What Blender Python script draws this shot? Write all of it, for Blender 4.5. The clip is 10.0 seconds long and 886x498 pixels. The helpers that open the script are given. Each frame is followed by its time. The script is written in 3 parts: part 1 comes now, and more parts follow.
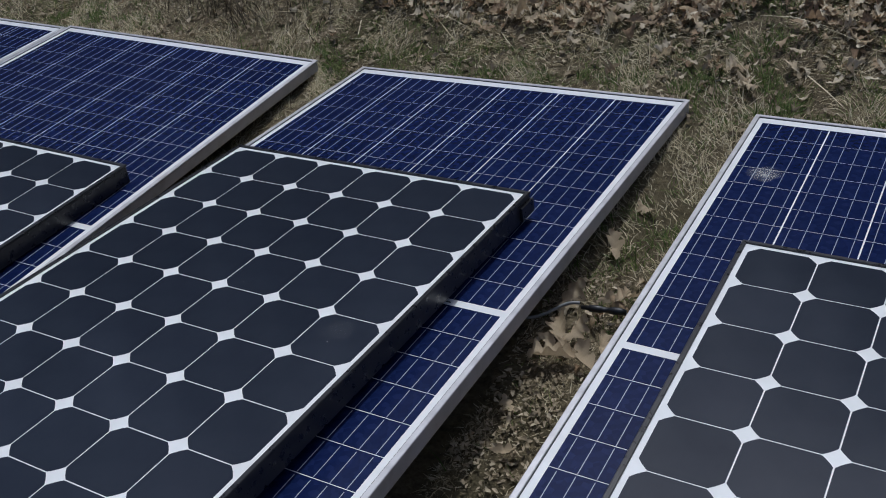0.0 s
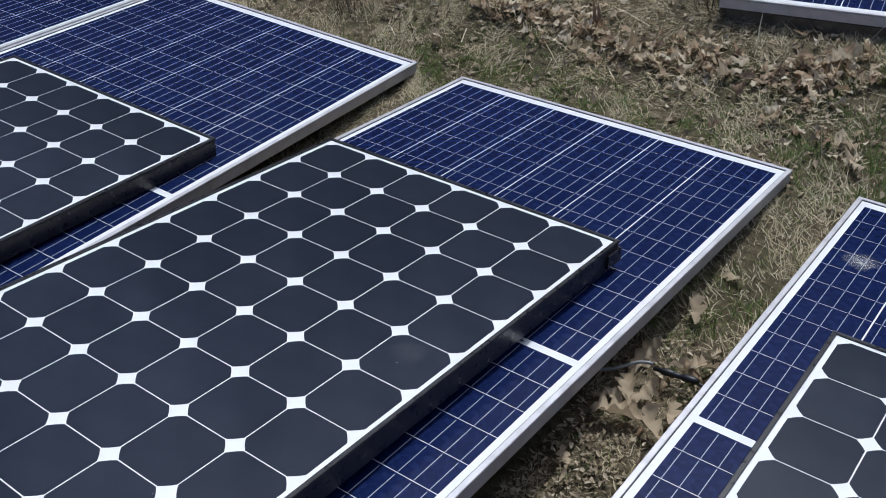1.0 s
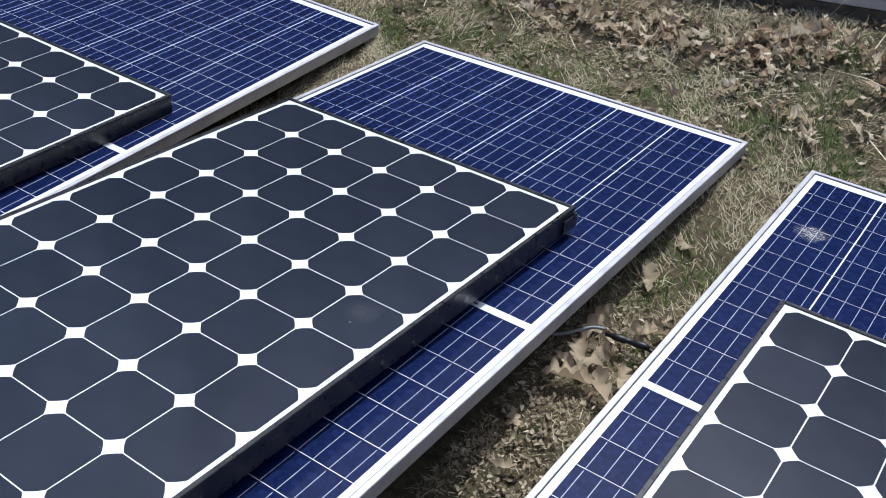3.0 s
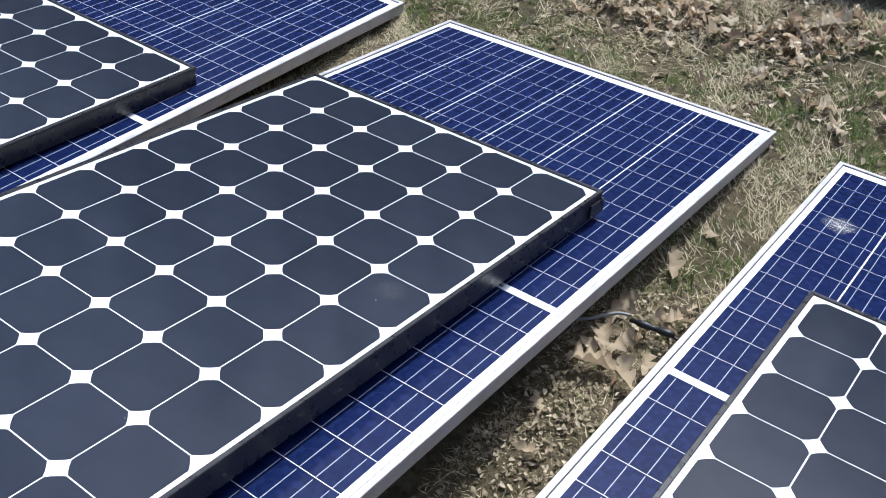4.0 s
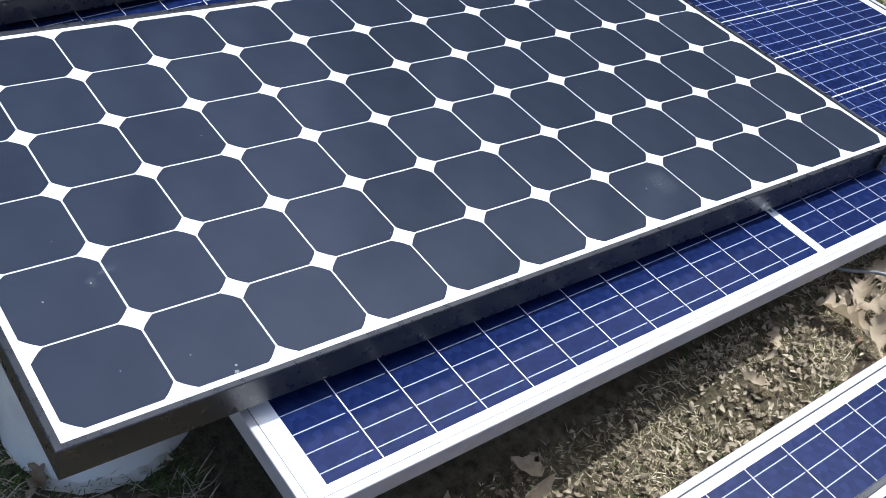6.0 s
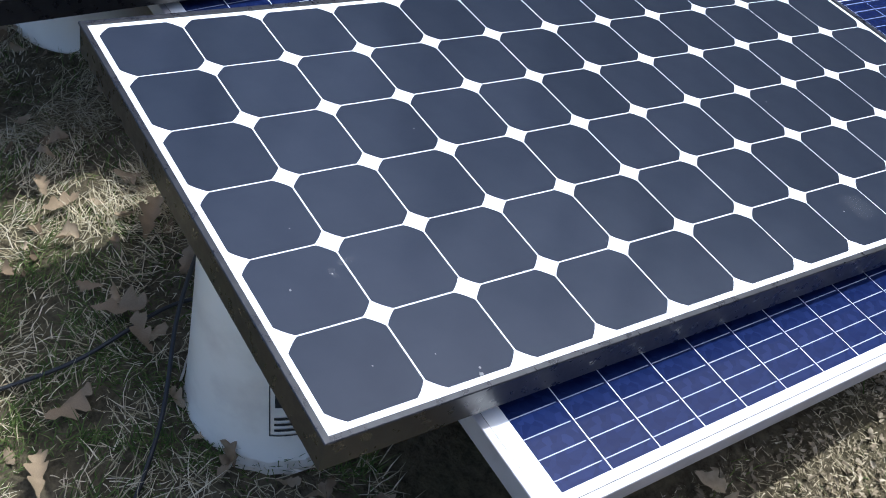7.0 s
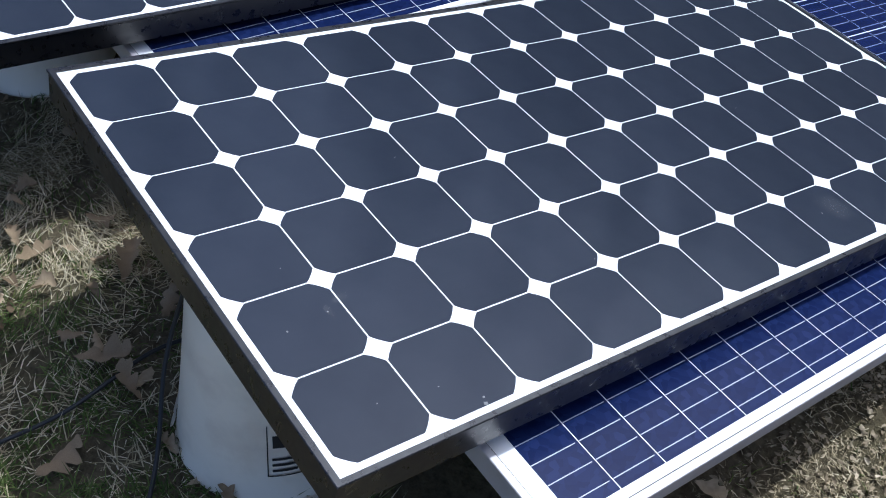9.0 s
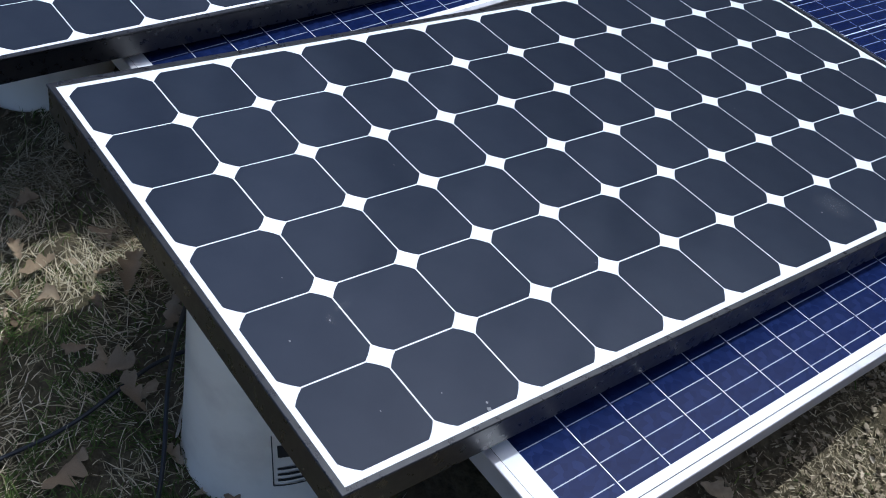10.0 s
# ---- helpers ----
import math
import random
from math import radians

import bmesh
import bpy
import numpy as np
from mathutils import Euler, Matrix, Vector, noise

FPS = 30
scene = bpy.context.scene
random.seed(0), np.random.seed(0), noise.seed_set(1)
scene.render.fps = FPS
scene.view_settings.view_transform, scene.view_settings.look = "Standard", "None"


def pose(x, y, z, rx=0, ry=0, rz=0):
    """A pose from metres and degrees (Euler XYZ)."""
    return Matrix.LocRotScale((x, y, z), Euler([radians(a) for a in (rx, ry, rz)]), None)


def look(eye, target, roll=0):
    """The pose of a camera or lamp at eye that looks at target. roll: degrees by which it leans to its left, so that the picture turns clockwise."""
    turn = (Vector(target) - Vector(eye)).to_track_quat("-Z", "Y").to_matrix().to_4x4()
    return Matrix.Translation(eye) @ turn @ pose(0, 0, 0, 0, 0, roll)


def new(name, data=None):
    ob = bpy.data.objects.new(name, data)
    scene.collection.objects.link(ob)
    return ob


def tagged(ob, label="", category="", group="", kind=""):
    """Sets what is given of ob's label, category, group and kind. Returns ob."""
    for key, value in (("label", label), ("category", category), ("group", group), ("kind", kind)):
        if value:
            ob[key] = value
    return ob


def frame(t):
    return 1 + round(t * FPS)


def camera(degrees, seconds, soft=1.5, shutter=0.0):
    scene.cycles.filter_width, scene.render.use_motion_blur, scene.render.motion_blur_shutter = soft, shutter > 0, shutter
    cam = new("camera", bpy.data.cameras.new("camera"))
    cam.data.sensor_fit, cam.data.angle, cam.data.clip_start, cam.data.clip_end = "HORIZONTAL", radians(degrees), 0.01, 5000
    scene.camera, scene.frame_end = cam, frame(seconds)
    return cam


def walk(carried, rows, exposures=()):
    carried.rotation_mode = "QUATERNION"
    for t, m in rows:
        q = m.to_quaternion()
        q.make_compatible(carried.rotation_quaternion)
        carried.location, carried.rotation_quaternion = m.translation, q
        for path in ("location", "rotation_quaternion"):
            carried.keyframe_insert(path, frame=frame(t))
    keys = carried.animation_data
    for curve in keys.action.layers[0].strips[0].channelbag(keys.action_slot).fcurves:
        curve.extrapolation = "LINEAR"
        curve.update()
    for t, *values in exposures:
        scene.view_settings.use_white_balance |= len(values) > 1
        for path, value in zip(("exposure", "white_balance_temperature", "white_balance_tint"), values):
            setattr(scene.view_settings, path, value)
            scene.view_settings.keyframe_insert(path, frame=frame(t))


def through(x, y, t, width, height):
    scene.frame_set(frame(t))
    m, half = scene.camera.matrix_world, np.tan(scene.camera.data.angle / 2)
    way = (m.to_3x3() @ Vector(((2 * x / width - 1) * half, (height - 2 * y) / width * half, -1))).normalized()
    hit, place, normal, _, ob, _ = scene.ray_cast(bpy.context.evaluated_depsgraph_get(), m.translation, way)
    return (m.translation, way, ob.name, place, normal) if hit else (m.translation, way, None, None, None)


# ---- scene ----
cam = camera(47.77, 10.0, soft=1.0)
PATH = [
    (0, pose(0.8888, 0.0433, 1.3550, 52.224, 10.462, 29.285)),
    (0.3, pose(0.8669, 0.0661, 1.3463, 51.530, 8.057, 31.484)),
    (0.5, pose(0.8358, 0.0665, 1.3688, 52.159, 6.673, 32.310)),
    (1, pose(0.7891, 0.0596, 1.3862, 53.122, 4.003, 37.327)),
    (1.5, pose(0.8007, 0.0630, 1.3777, 52.515, 4.789, 35.468)),
    (2, pose(0.8025, 0.0580, 1.3747, 52.439, 5.261, 35.718)),
    (2.5, pose(0.8056, 0.0593, 1.3782, 52.021, 3.131, 35.843)),
    (4, pose(0.7667, 0.0434, 1.3571, 50.487, 0.572, 37.668)),
    (4.5, pose(0.7534, 0.0357, 1.3616, 50.863, 1.141, 39.088)),
    (5, pose(0.7592, 0.0270, 1.3556, 51.293, 1.323, 40.006)),
    (5.5, pose(0.7309, 0.0185, 1.3366, 49.829, 0.588, 44.306)),
    (5.7, pose(0.7103, 0.0031, 1.3247, 48.872, -0.663, 46.412)),
    (5.9, pose(0.6805, -0.0536, 1.2873, 46.632, -3.627, 50.717)),
    (6, pose(0.6609, -0.0769, 1.2752, 44.739, -4.383, 54.808)),
    (6.1, pose(0.6328, -0.1138, 1.2654, 43.349, -5.497, 57.803)),
    (6.2, pose(0.6177, -0.1341, 1.2614, 43.372, -5.825, 60.330)),
    (7.3, pose(0.4832, -0.2980, 1.2775, 43.304, -5.818, 57.115)),
    (7.5, pose(0.4899, -0.2911, 1.2771, 43.921, -5.412, 54.906)),
    (8, pose(0.4817, -0.3004, 1.2817, 44.574, -5.805, 53.723)),
    (8.5, pose(0.4765, -0.3004, 1.2863, 45.259, -5.071, 54.085)),
    (9, pose(0.4604, -0.3017, 1.2824, 44.239, -5.325, 54.732)),
    (9.5, pose(0.4595, -0.2987, 1.2832, 44.361, -5.040, 54.044)),
    (10, pose(0.4631, -0.3001, 1.2861, 44.604, -4.444, 54.094)),
]
TINT = 7.0
EXPOSURE = [(0.0, -1.15, 5560.0), (0.8, -0.72, 5540.0), (2.5, -0.36, 5520.0), (4.0, 0.18, 5560.0), (5.0, 0.31, 5540.0), (6.0, 0.40, 5450.0), (7.3, 0.40, 5350.0), (8.2, 0.18, 5320.0), (9.0, 0.03, 5280.0), (10.0, -0.30, 5260.0)]
walk(cam, PATH, exposures=[(s, e, k, TINT) for s, e, k in EXPOSURE])

# ---- light: high spring sun, clear sky ----
SUN_ELEV, SUN_TO = 60.0, Vector((-0.06, 0.50, 0.866)).normalized()
world = bpy.data.worlds.new("world")
scene.world = world
world.use_nodes = True
wn = world.node_tree
sky = wn.nodes.new("ShaderNodeTexSky")
sky.sky_type = "NISHITA"
sky.sun_disc = False
sky.air_density, sky.dust_density = 0.65, 4.5
sky.sun_elevation = math.asin(SUN_TO.z)
sky.sun_rotation = math.atan2(SUN_TO.x, SUN_TO.y)
bg = wn.nodes["Background"]
bg.inputs["Strength"].default_value = 0.195
wn.links.new(sky.outputs["Color"], bg.inputs["Color"])
sun_data = bpy.data.lights.new("sun", "SUN")
sun_data.energy, sun_data.angle, sun_data.color = 3.6, radians(0.5), (1.0, 0.96, 0.9)
sun = new("sun", sun_data)
sun.matrix_world = look((0, 0, 0), -SUN_TO)


# ---- materials ----
def mat(name, base, rough=0.5, metal=0.0, coat=0.0, coat_rough=0.1, spec=0.5):
    m = bpy.data.materials.new(name)
    m.use_nodes = True
    b = m.node_tree.nodes["Principled BSDF"]
    b.inputs["Base Color"].default_value = (*base, 1)
    b.inputs["Roughness"].default_value = rough
    b.inputs["Metallic"].default_value = metal
    b.inputs["Coat Weight"].default_value = coat
    b.inputs["Coat Roughness"].default_value = coat_rough
    b.inputs["Coat IOR"].default_value = 1.35
    b.inputs["Specular IOR Level"].default_value = spec
    return m, m.node_tree, b


def node(nt, kind, **inputs):
    n = nt.nodes.new(kind)
    for key, value in inputs.items():
        n.inputs[key].default_value = value
    return n


def ramp(nt, fac, stops):
    r = nt.nodes.new("ShaderNodeValToRGB")
    while len(r.color_ramp.elements) < len(stops):
        r.color_ramp.elements.new(0.5)
    for e, (p, c) in zip(r.color_ramp.elements, stops):
        e.position, e.color = p, (*c, 1)
    nt.links.new(fac, r.inputs["Fac"])
    return r.outputs["Color"]


def mix(nt, fac, a, b, how="MIX"):
    n = nt.nodes.new("ShaderNodeMix")
    n.data_type, n.blend_type = "RGBA", how
    for sock, v in ((n.inputs[0], fac), (n.inputs[6], a), (n.inputs[7], b)):
        if isinstance(v, bpy.types.NodeSocket):
            nt.links.new(v, sock)
        else:
            sock.default_value = v if isinstance(v, float) else (*v, 1)
    return n.outputs[2]


def tex_noise(nt, scale, detail=4.0, rough=0.55, where="Object"):
    c = nt.nodes.new("ShaderNodeTexCoord")
    n = node(nt, "ShaderNodeTexNoise", Scale=scale, Detail=detail, Roughness=rough)
    nt.links.new(c.outputs[where], n.inputs["Vector"])
    return n.outputs["Fac"]


def bump(nt, b, height, strength, distance):
    n = node(nt, "ShaderNodeBump", Strength=strength, Distance=distance)
    nt.links.new(height, n.inputs["Height"])
    nt.links.new(n.outputs["Normal"], b.inputs["Normal"])


def rough_from(nt, b, fac, lo, hi):
    r = node(nt, "ShaderNodeMapRange", **{"From Min": 0.3, "From Max": 0.7, "To Min": lo, "To Max": hi})
    nt.links.new(fac, r.inputs["Value"])
    nt.links.new(r.outputs["Result"], b.inputs["Roughness"])


def make_poly_cell():
    m, nt, b = mat("poly_cell", (0.02, 0.03, 0.14), 0.5, coat=1.0, coat_rough=0.16, spec=0.0)
    b.inputs["Coat IOR"].default_value = 1.27
    c = nt.nodes.new("ShaderNodeTexCoord")
    v = node(nt, "ShaderNodeTexVoronoi", Scale=85.0)
    nt.links.new(c.outputs["Object"], v.inputs["Vector"])
    sep = nt.nodes.new("ShaderNodeSeparateColor")
    nt.links.new(v.outputs["Color"], sep.inputs["Color"])
    grain = ramp(nt, sep.outputs[0], [(0.0, (0.0064, 0.0120, 0.052)), (0.6, (0.0090, 0.0160, 0.064)), (1.0, (0.0124, 0.0206, 0.078))])
    info = nt.nodes.new("ShaderNodeObjectInfo")
    tint = ramp(nt, info.outputs["Random"], [(0.0, (0.82, 0.84, 0.86)), (1.0, (1.0, 1.0, 1.0))])
    nt.links.new(mix(nt, 1.0, grain, tint, "MULTIPLY"), b.inputs["Base Color"])
    return m


def make_mono_cell():
    m, nt, b = mat("mono_cell", (0.02, 0.021, 0.026), 0.5, coat=1.0, coat_rough=0.12, spec=0.06)
    info = nt.nodes.new("ShaderNodeObjectInfo")
    a = ramp(nt, info.outputs["Random"], [(0.0, (0.0096, 0.0136, 0.0245)), (1.0, (0.0134, 0.0178, 0.0305))])
    # Pale noise for dust, raised to paint in the uneven sky sheen.
    dust_and_sheen = ramp(nt, tex_noise(nt, 9.0, 5.0), [(0.35, (0.0, 0.0, 0.0)), (0.8, (0.007, 0.008, 0.009))])
    nt.links.new(mix(nt, 1.0, a, dust_and_sheen, "ADD"), b.inputs["Base Color"])
    return m


def make_backsheet():
    m, nt, b = mat("white_backsheet", (0.8, 0.8, 0.8), 0.5, coat=1.0, coat_rough=0.05, spec=0.2)
    nt.links.new(ramp(nt, tex_noise(nt, 14.0), [(0.3, (0.74, 0.74, 0.73)), (0.7, (0.82, 0.82, 0.82))]), b.inputs["Base Color"])
    return m


def make_silver():
    m, nt, b = mat("silver_anodised_aluminium", (0.76, 0.76, 0.75), 0.45, metal=0.4)
    f = tex_noise(nt, 22.0, 6.0)
    nt.links.new(ramp(nt, f, [(0.25, (0.40, 0.385, 0.40)), (0.5, (0.52, 0.505, 0.52)), (0.8, (0.58, 0.565, 0.585))]), b.inputs["Base Color"])
    rough_from(nt, b, f, 0.36, 0.5)
    return m


def make_black_alu():
    m, nt, b = mat("black_anodised_aluminium", (0.012, 0.012, 0.013), 0.22, metal=0.0, spec=0.6)
    f = tex_noise(nt, 60.0, 6.0)
    nt.links.new(ramp(nt, f, [(0.4, (0.008, 0.008, 0.0105)), (0.62, (0.012, 0.012, 0.0145)), (0.78, (0.028, 0.028, 0.031))]), b.inputs["Base Color"])
    rough_from(nt, b, f, 0.22, 0.42)
    return m


def make_ribbon():
    return mat("tinned_ribbon", (0.34, 0.37, 0.43), 0.5, metal=0.0, coat=1.0, coat_rough=0.05)[0]


def make_ground():
    m, nt, b = mat("matted_turf", (0.2, 0.15, 0.09), 0.95, spec=0.15)
    big = tex_noise(nt, 2.2, 6.0, 0.6)
    fine = tex_noise(nt, 55.0, 8.0, 0.7)
    a = ramp(nt, big, [(0.32, (0.105, 0.096, 0.053)), (0.5, (0.175, 0.145, 0.092)), (0.68, (0.26, 0.212, 0.145))])
    g = ramp(nt, fine, [(0.3, (0.32, 0.30, 0.28)), (0.5, (0.8, 0.78, 0.74)), (0.72, (1.25, 1.2, 1.1))])
    near = mix(nt, 1.0, a, g, "MULTIPLY")
    c = nt.nodes.new("ShaderNodeTexCoord")
    far = nt.nodes.new("ShaderNodeVectorMath")
    far.operation = "LENGTH"
    nt.links.new(c.outputs["Object"], far.inputs[0])
    r = node(nt, "ShaderNodeMapRange", **{"From Min": 3.5, "From Max": 5.0})
    nt.links.new(far.outputs["Value"], r.inputs["Value"])
    # Mostly unseen outer turf, coloured lighter to bounce light onto the pail.
    lawn = ramp(nt, big, [(0.35, (0.20, 0.205, 0.09)), (0.65, (0.34, 0.29, 0.17))])
    nt.links.new(mix(nt, r.outputs["Result"], near, lawn), b.inputs["Base Color"])
    bump(nt, b, fine, 1.0, 0.02)
    return m


def make_islands(name, stops, rough=0.7, through=0.0):
    """Blades and leaves: every island of the mesh takes its own tone."""
    m, nt, b = mat(name, stops[0][1], rough, spec=0.25)
    g = nt.nodes.new("ShaderNodeNewGeometry")
    col = ramp(nt, g.outputs["Random Per Island"], stops)
    f = tex_noise(nt, 90.0, 3.0)
    var = ramp(nt, f, [(0.3, (0.78, 0.76, 0.73)), (0.7, (1.05, 1.04, 1.02))])
    col = mix(nt, 1.0, col, var, "MULTIPLY")
    nt.links.new(col, b.inputs["Base Color"])
    if through:
        t = nt.nodes.new("ShaderNodeBsdfTranslucent")
        nt.links.new(col, t.inputs["Color"])
        s = node(nt, "ShaderNodeMixShader", Fac=through)
        nt.links.new(b.outputs[0], s.inputs[1])
        nt.links.new(t.outputs[0], s.inputs[2])
        nt.links.new(s.outputs[0], nt.nodes["Material Output"].inputs["Surface"])
    return m


def make_pail():
    m, nt, b = mat("white_pail_plastic", (0.74, 0.74, 0.72), 0.3)
    f = tex_noise(nt, 11.0, 6.0)
    nt.links.new(ramp(nt, f, [(0.3, (0.74, 0.66, 0.54)), (0.55, (0.90, 0.825, 0.69)), (0.8, (0.92, 0.85, 0.73))]), b.inputs["Base Color"])
    return m


def make_smudge(name, most):
    m, nt, b = mat(name, (0.6, 0.6, 0.58), 0.9)
    s = tex_noise(nt, 60.0, 5.0, 0.7)
    r = node(nt, "ShaderNodeMapRange", **{"From Min": 0.3, "From Max": 0.75, "To Min": 0.0, "To Max": most})
    nt.links.new(s, r.inputs["Value"])
    c = nt.nodes.new("ShaderNodeTexCoord")
    d = nt.nodes.new("ShaderNodeVectorMath")
    d.operation = "LENGTH"
    nt.links.new(c.outputs["Object"], d.inputs[0])
    fade = node(nt, "ShaderNodeMapRange", **{"From Min": 0.004, "From Max": 0.042, "To Min": 1.0, "To Max": 0.0})
    nt.links.new(d.outputs["Value"], fade.inputs["Value"])
    a = nt.nodes.new("ShaderNodeMath")
    a.operation = "MULTIPLY"
    nt.links.new(r.outputs["Result"], a.inputs[0])
    nt.links.new(fade.outputs["Result"], a.inputs[1])
    nt.links.new(a.outputs[0], b.inputs["Alpha"])
    return m


POLY, MONO, WHITE, SILVER, BLACK = make_poly_cell(), make_mono_cell(), make_backsheet(), make_silver(), make_black_alu()
RIBBON, PAIL, SMUDGE, TURF = make_ribbon(), make_pail(), make_smudge("dried_droppings", 0.75), make_ground()
FILM = make_smudge("thin_dust_film", 0.07)
GASKET_SHADE = mat("black_sealant_shade", (0.02, 0.02, 0.02), 0.6)[0]
RUBBER = mat("black_cable_rubber", (0.012, 0.012, 0.013), 0.45)[0]
GREY_CABLE = mat("grey_cable_sheath", (0.22, 0.22, 0.21), 0.5)[0]
INK = mat("black_ink", (0.02, 0.02, 0.02), 0.6)[0]
STEEL = mat("galvanised_wire", (0.5, 0.5, 0.5), 0.4, metal=0.9)[0]
LEAF = make_islands("dead_oak_leaf", [(0.0, (0.24, 0.15, 0.085)), (0.35, (0.42, 0.32, 0.20)), (0.7, (0.55, 0.45, 0.31)), (1.0, (0.66, 0.57, 0.43))], 0.75, 0.3)
# Darker copy of the leaf tone: shade put into the colour of near leaves.
SHADED_LEAF = make_islands("shaded_oak_leaf", [(0.0, (0.17, 0.12, 0.07)), (0.5, (0.30, 0.22, 0.135)), (1.0, (0.46, 0.36, 0.235))], 0.75, 0.2)
LITTER = make_islands("leaf_litter", [(0.0, (0.28, 0.19, 0.12)), (0.4, (0.46, 0.36, 0.235)), (0.75, (0.63, 0.53, 0.38)), (1.0, (0.76, 0.68, 0.53))], 0.8, 0.3)
CRUMB = make_islands("leaf_crumb", [(0.0, (0.22, 0.175, 0.115)), (0.5, (0.34, 0.28, 0.19)), (0.85, (0.45, 0.38, 0.265)), (1.0, (0.62, 0.53, 0.39))], 0.85, 0.15)
CHAFF = make_islands("straw_chaff", [(0.0, (0.26, 0.215, 0.13)), (0.6, (0.42, 0.355, 0.23)), (1.0, (0.62, 0.54, 0.38))], 0.8, 0.2)
GREEN = make_islands("green_grass", [(0.0, (0.06, 0.10, 0.022)), (0.5, (0.125, 0.185, 0.045)), (1.0, (0.24, 0.28, 0.09))], 0.6, 0.4)
SHADE_BRUSH = make_islands("shade_brush_stem", [(0.0, (0.05, 0.04, 0.025)), (0.6, (0.12, 0.095, 0.06)), (1.0, (0.24, 0.19, 0.12))], 0.8, 0.0)
STRAW = make_islands("dry_grass", [(0.0, (0.28, 0.24, 0.13)), (0.5, (0.62, 0.54, 0.35)), (1.0, (0.88, 0.80, 0.60))], 0.7, 0.35)


# ---- builders ----
def mesh_of(name, bm, *materials):
    me = bpy.data.meshes.new(name)
    bm.to_mesh(me)
    bm.free()
    for m in materials:
        me.materials.append(m)
    return me


def part(name, bm, material, parent, label="", m=None):
    ob = new(name, mesh_of(name, bm, material))
    ob.parent = parent
    if m is not None:
        ob.matrix_basis = m
    return tagged(ob, label)


def box(bm, x0, x1, y0, y1, z0, z1):
    v = [bm.verts.new((x, y, z)) for z in (z0, z1) for x, y in ((x0, y0), (x1, y0), (x1, y1), (x0, y1))]
    for f in ((3, 2, 1, 0), (4, 5, 6, 7), (0, 1, 5, 4), (1, 2, 6, 5), (2, 3, 7, 6), (3, 0, 4, 7)):
        bm.faces.new([v[i] for i in f])


def prism(bm, outline, z0, z1):
    lo = [bm.verts.new((x, y, z0)) for x, y in outline]
    hi = [bm.verts.new((x, y, z1)) for x, y in outline]
    n = len(outline)
    bm.faces.new(hi)
    bm.faces.new(lo[::-1])
    for i in range(n):
        j = (i + 1) % n
        bm.faces.new((lo[i], lo[j], hi[j], hi[i]))


def rail(bm, w, l, side, section):
    """One mitred rail of a frame w by l; section: (inset, height) points run round the rail's profile."""
    ends = {"near": ((-1, -1), (1, -1)), "far": ((1, 1), (-1, 1)), "left": ((-1, 1), (-1, -1)), "right": ((1, -1), (1, 1))}[side]
    rings = []
    for sx, sy in ends:
        rings.append([bm.verts.new((sx * (w / 2 - i), sy * (l / 2 - i), z)) for i, z in section])
    n = len(section)
    for i in range(n):
        j = (i + 1) % n
        bm.faces.new((rings[0][i], rings[1][i], rings[1][j], rings[0][j]))
    bm.faces.new(rings[0])
    bm.faces.new(rings[1][::-1])
    bmesh.ops.recalc_face_normals(bm, faces=bm.faces)


def frame_rails(root, w, l, deep, lip, material):
    section = [(0.0020, -deep), (0.0020, -0.0066), (0.0090, -0.0066), (0.0090, -0.0040), (0.0, -0.0040), (0.0, -0.0012), (0.0012, 0.0), (lip - 0.0008, 0.0), (lip, -0.0008), (lip, -0.007), (0.006, -0.007),
               (0.006, -deep + 0.002), (0.022, -deep + 0.002), (0.022, -deep)]
    for side in ("near", "far", "left", "right"):
        bm = bmesh.new()
        rail(bm, w, l, side, section)
        part("frame_rail", bm, material, root)


def sheet(root, name, w, l, z0, z1, material, label=""):
    bm = bmesh.new()
    box(bm, -w / 2, w / 2, -l / 2, l / 2, z0, z1)
    return part(name, bm, material, root, label)


# Black line for the sealant, with the lip's edge shadow put into it.
def seal(root, w, l, lip):
    bm = bmesh.new()
    for x in (-1, 1):
        box(bm, x * (w / 2 - lip - 0.0007) - 0.0007, x * (w / 2 - lip - 0.0007) + 0.0007, -l / 2 + lip, l / 2 - lip, -0.004, -0.0018)
    for y in (-1, 1):
        box(bm, -w / 2 + lip + 0.002, w / 2 - lip - 0.002, y * (l / 2 - lip - 0.0007) - 0.0007, y * (l / 2 - lip - 0.0007) + 0.0007, -0.004, -0.0018)
    part("sealant_shade_line", bm, GASKET_SHADE, root)


def junction_box(root, y, z):
    bm = bmesh.new()
    box(bm, -0.055, 0.055, y - 0.045, y + 0.045, z - 0.018, z)
    bmesh.ops.bevel(bm, geom=bm.edges[:], offset=0.004, segments=2, affect="EDGES")
    part("junction_box", bm, RUBBER, root)


# half-cut multicrystalline cell with five ribbons
PW, PL, PDEEP, PROW, PCOL, PMID = 1.001, 2.0063, 0.035, 0.07955, 0.1585, 0.018
bm = bmesh.new()
hw, hl, rw = 0.0776, 0.0388, 0.0007
prof = [(-hw, 0.0, 0)]
for i in range(5):
    x = (i - 2) * 0.0311
    prof += [(x - rw, 0.0, 1), (x - rw, 0.0002, 1), (x + rw, 0.0002, 1), (x + rw, 0.0, 0)]
prof += [(hw, 0.0, 0), (hw, -0.0006, 0), (-hw, -0.0006, 0)]
rings = [[bm.verts.new((x, y, z)) for x, z, _ in prof] for y in (-hl, hl - 0.0045, hl)]
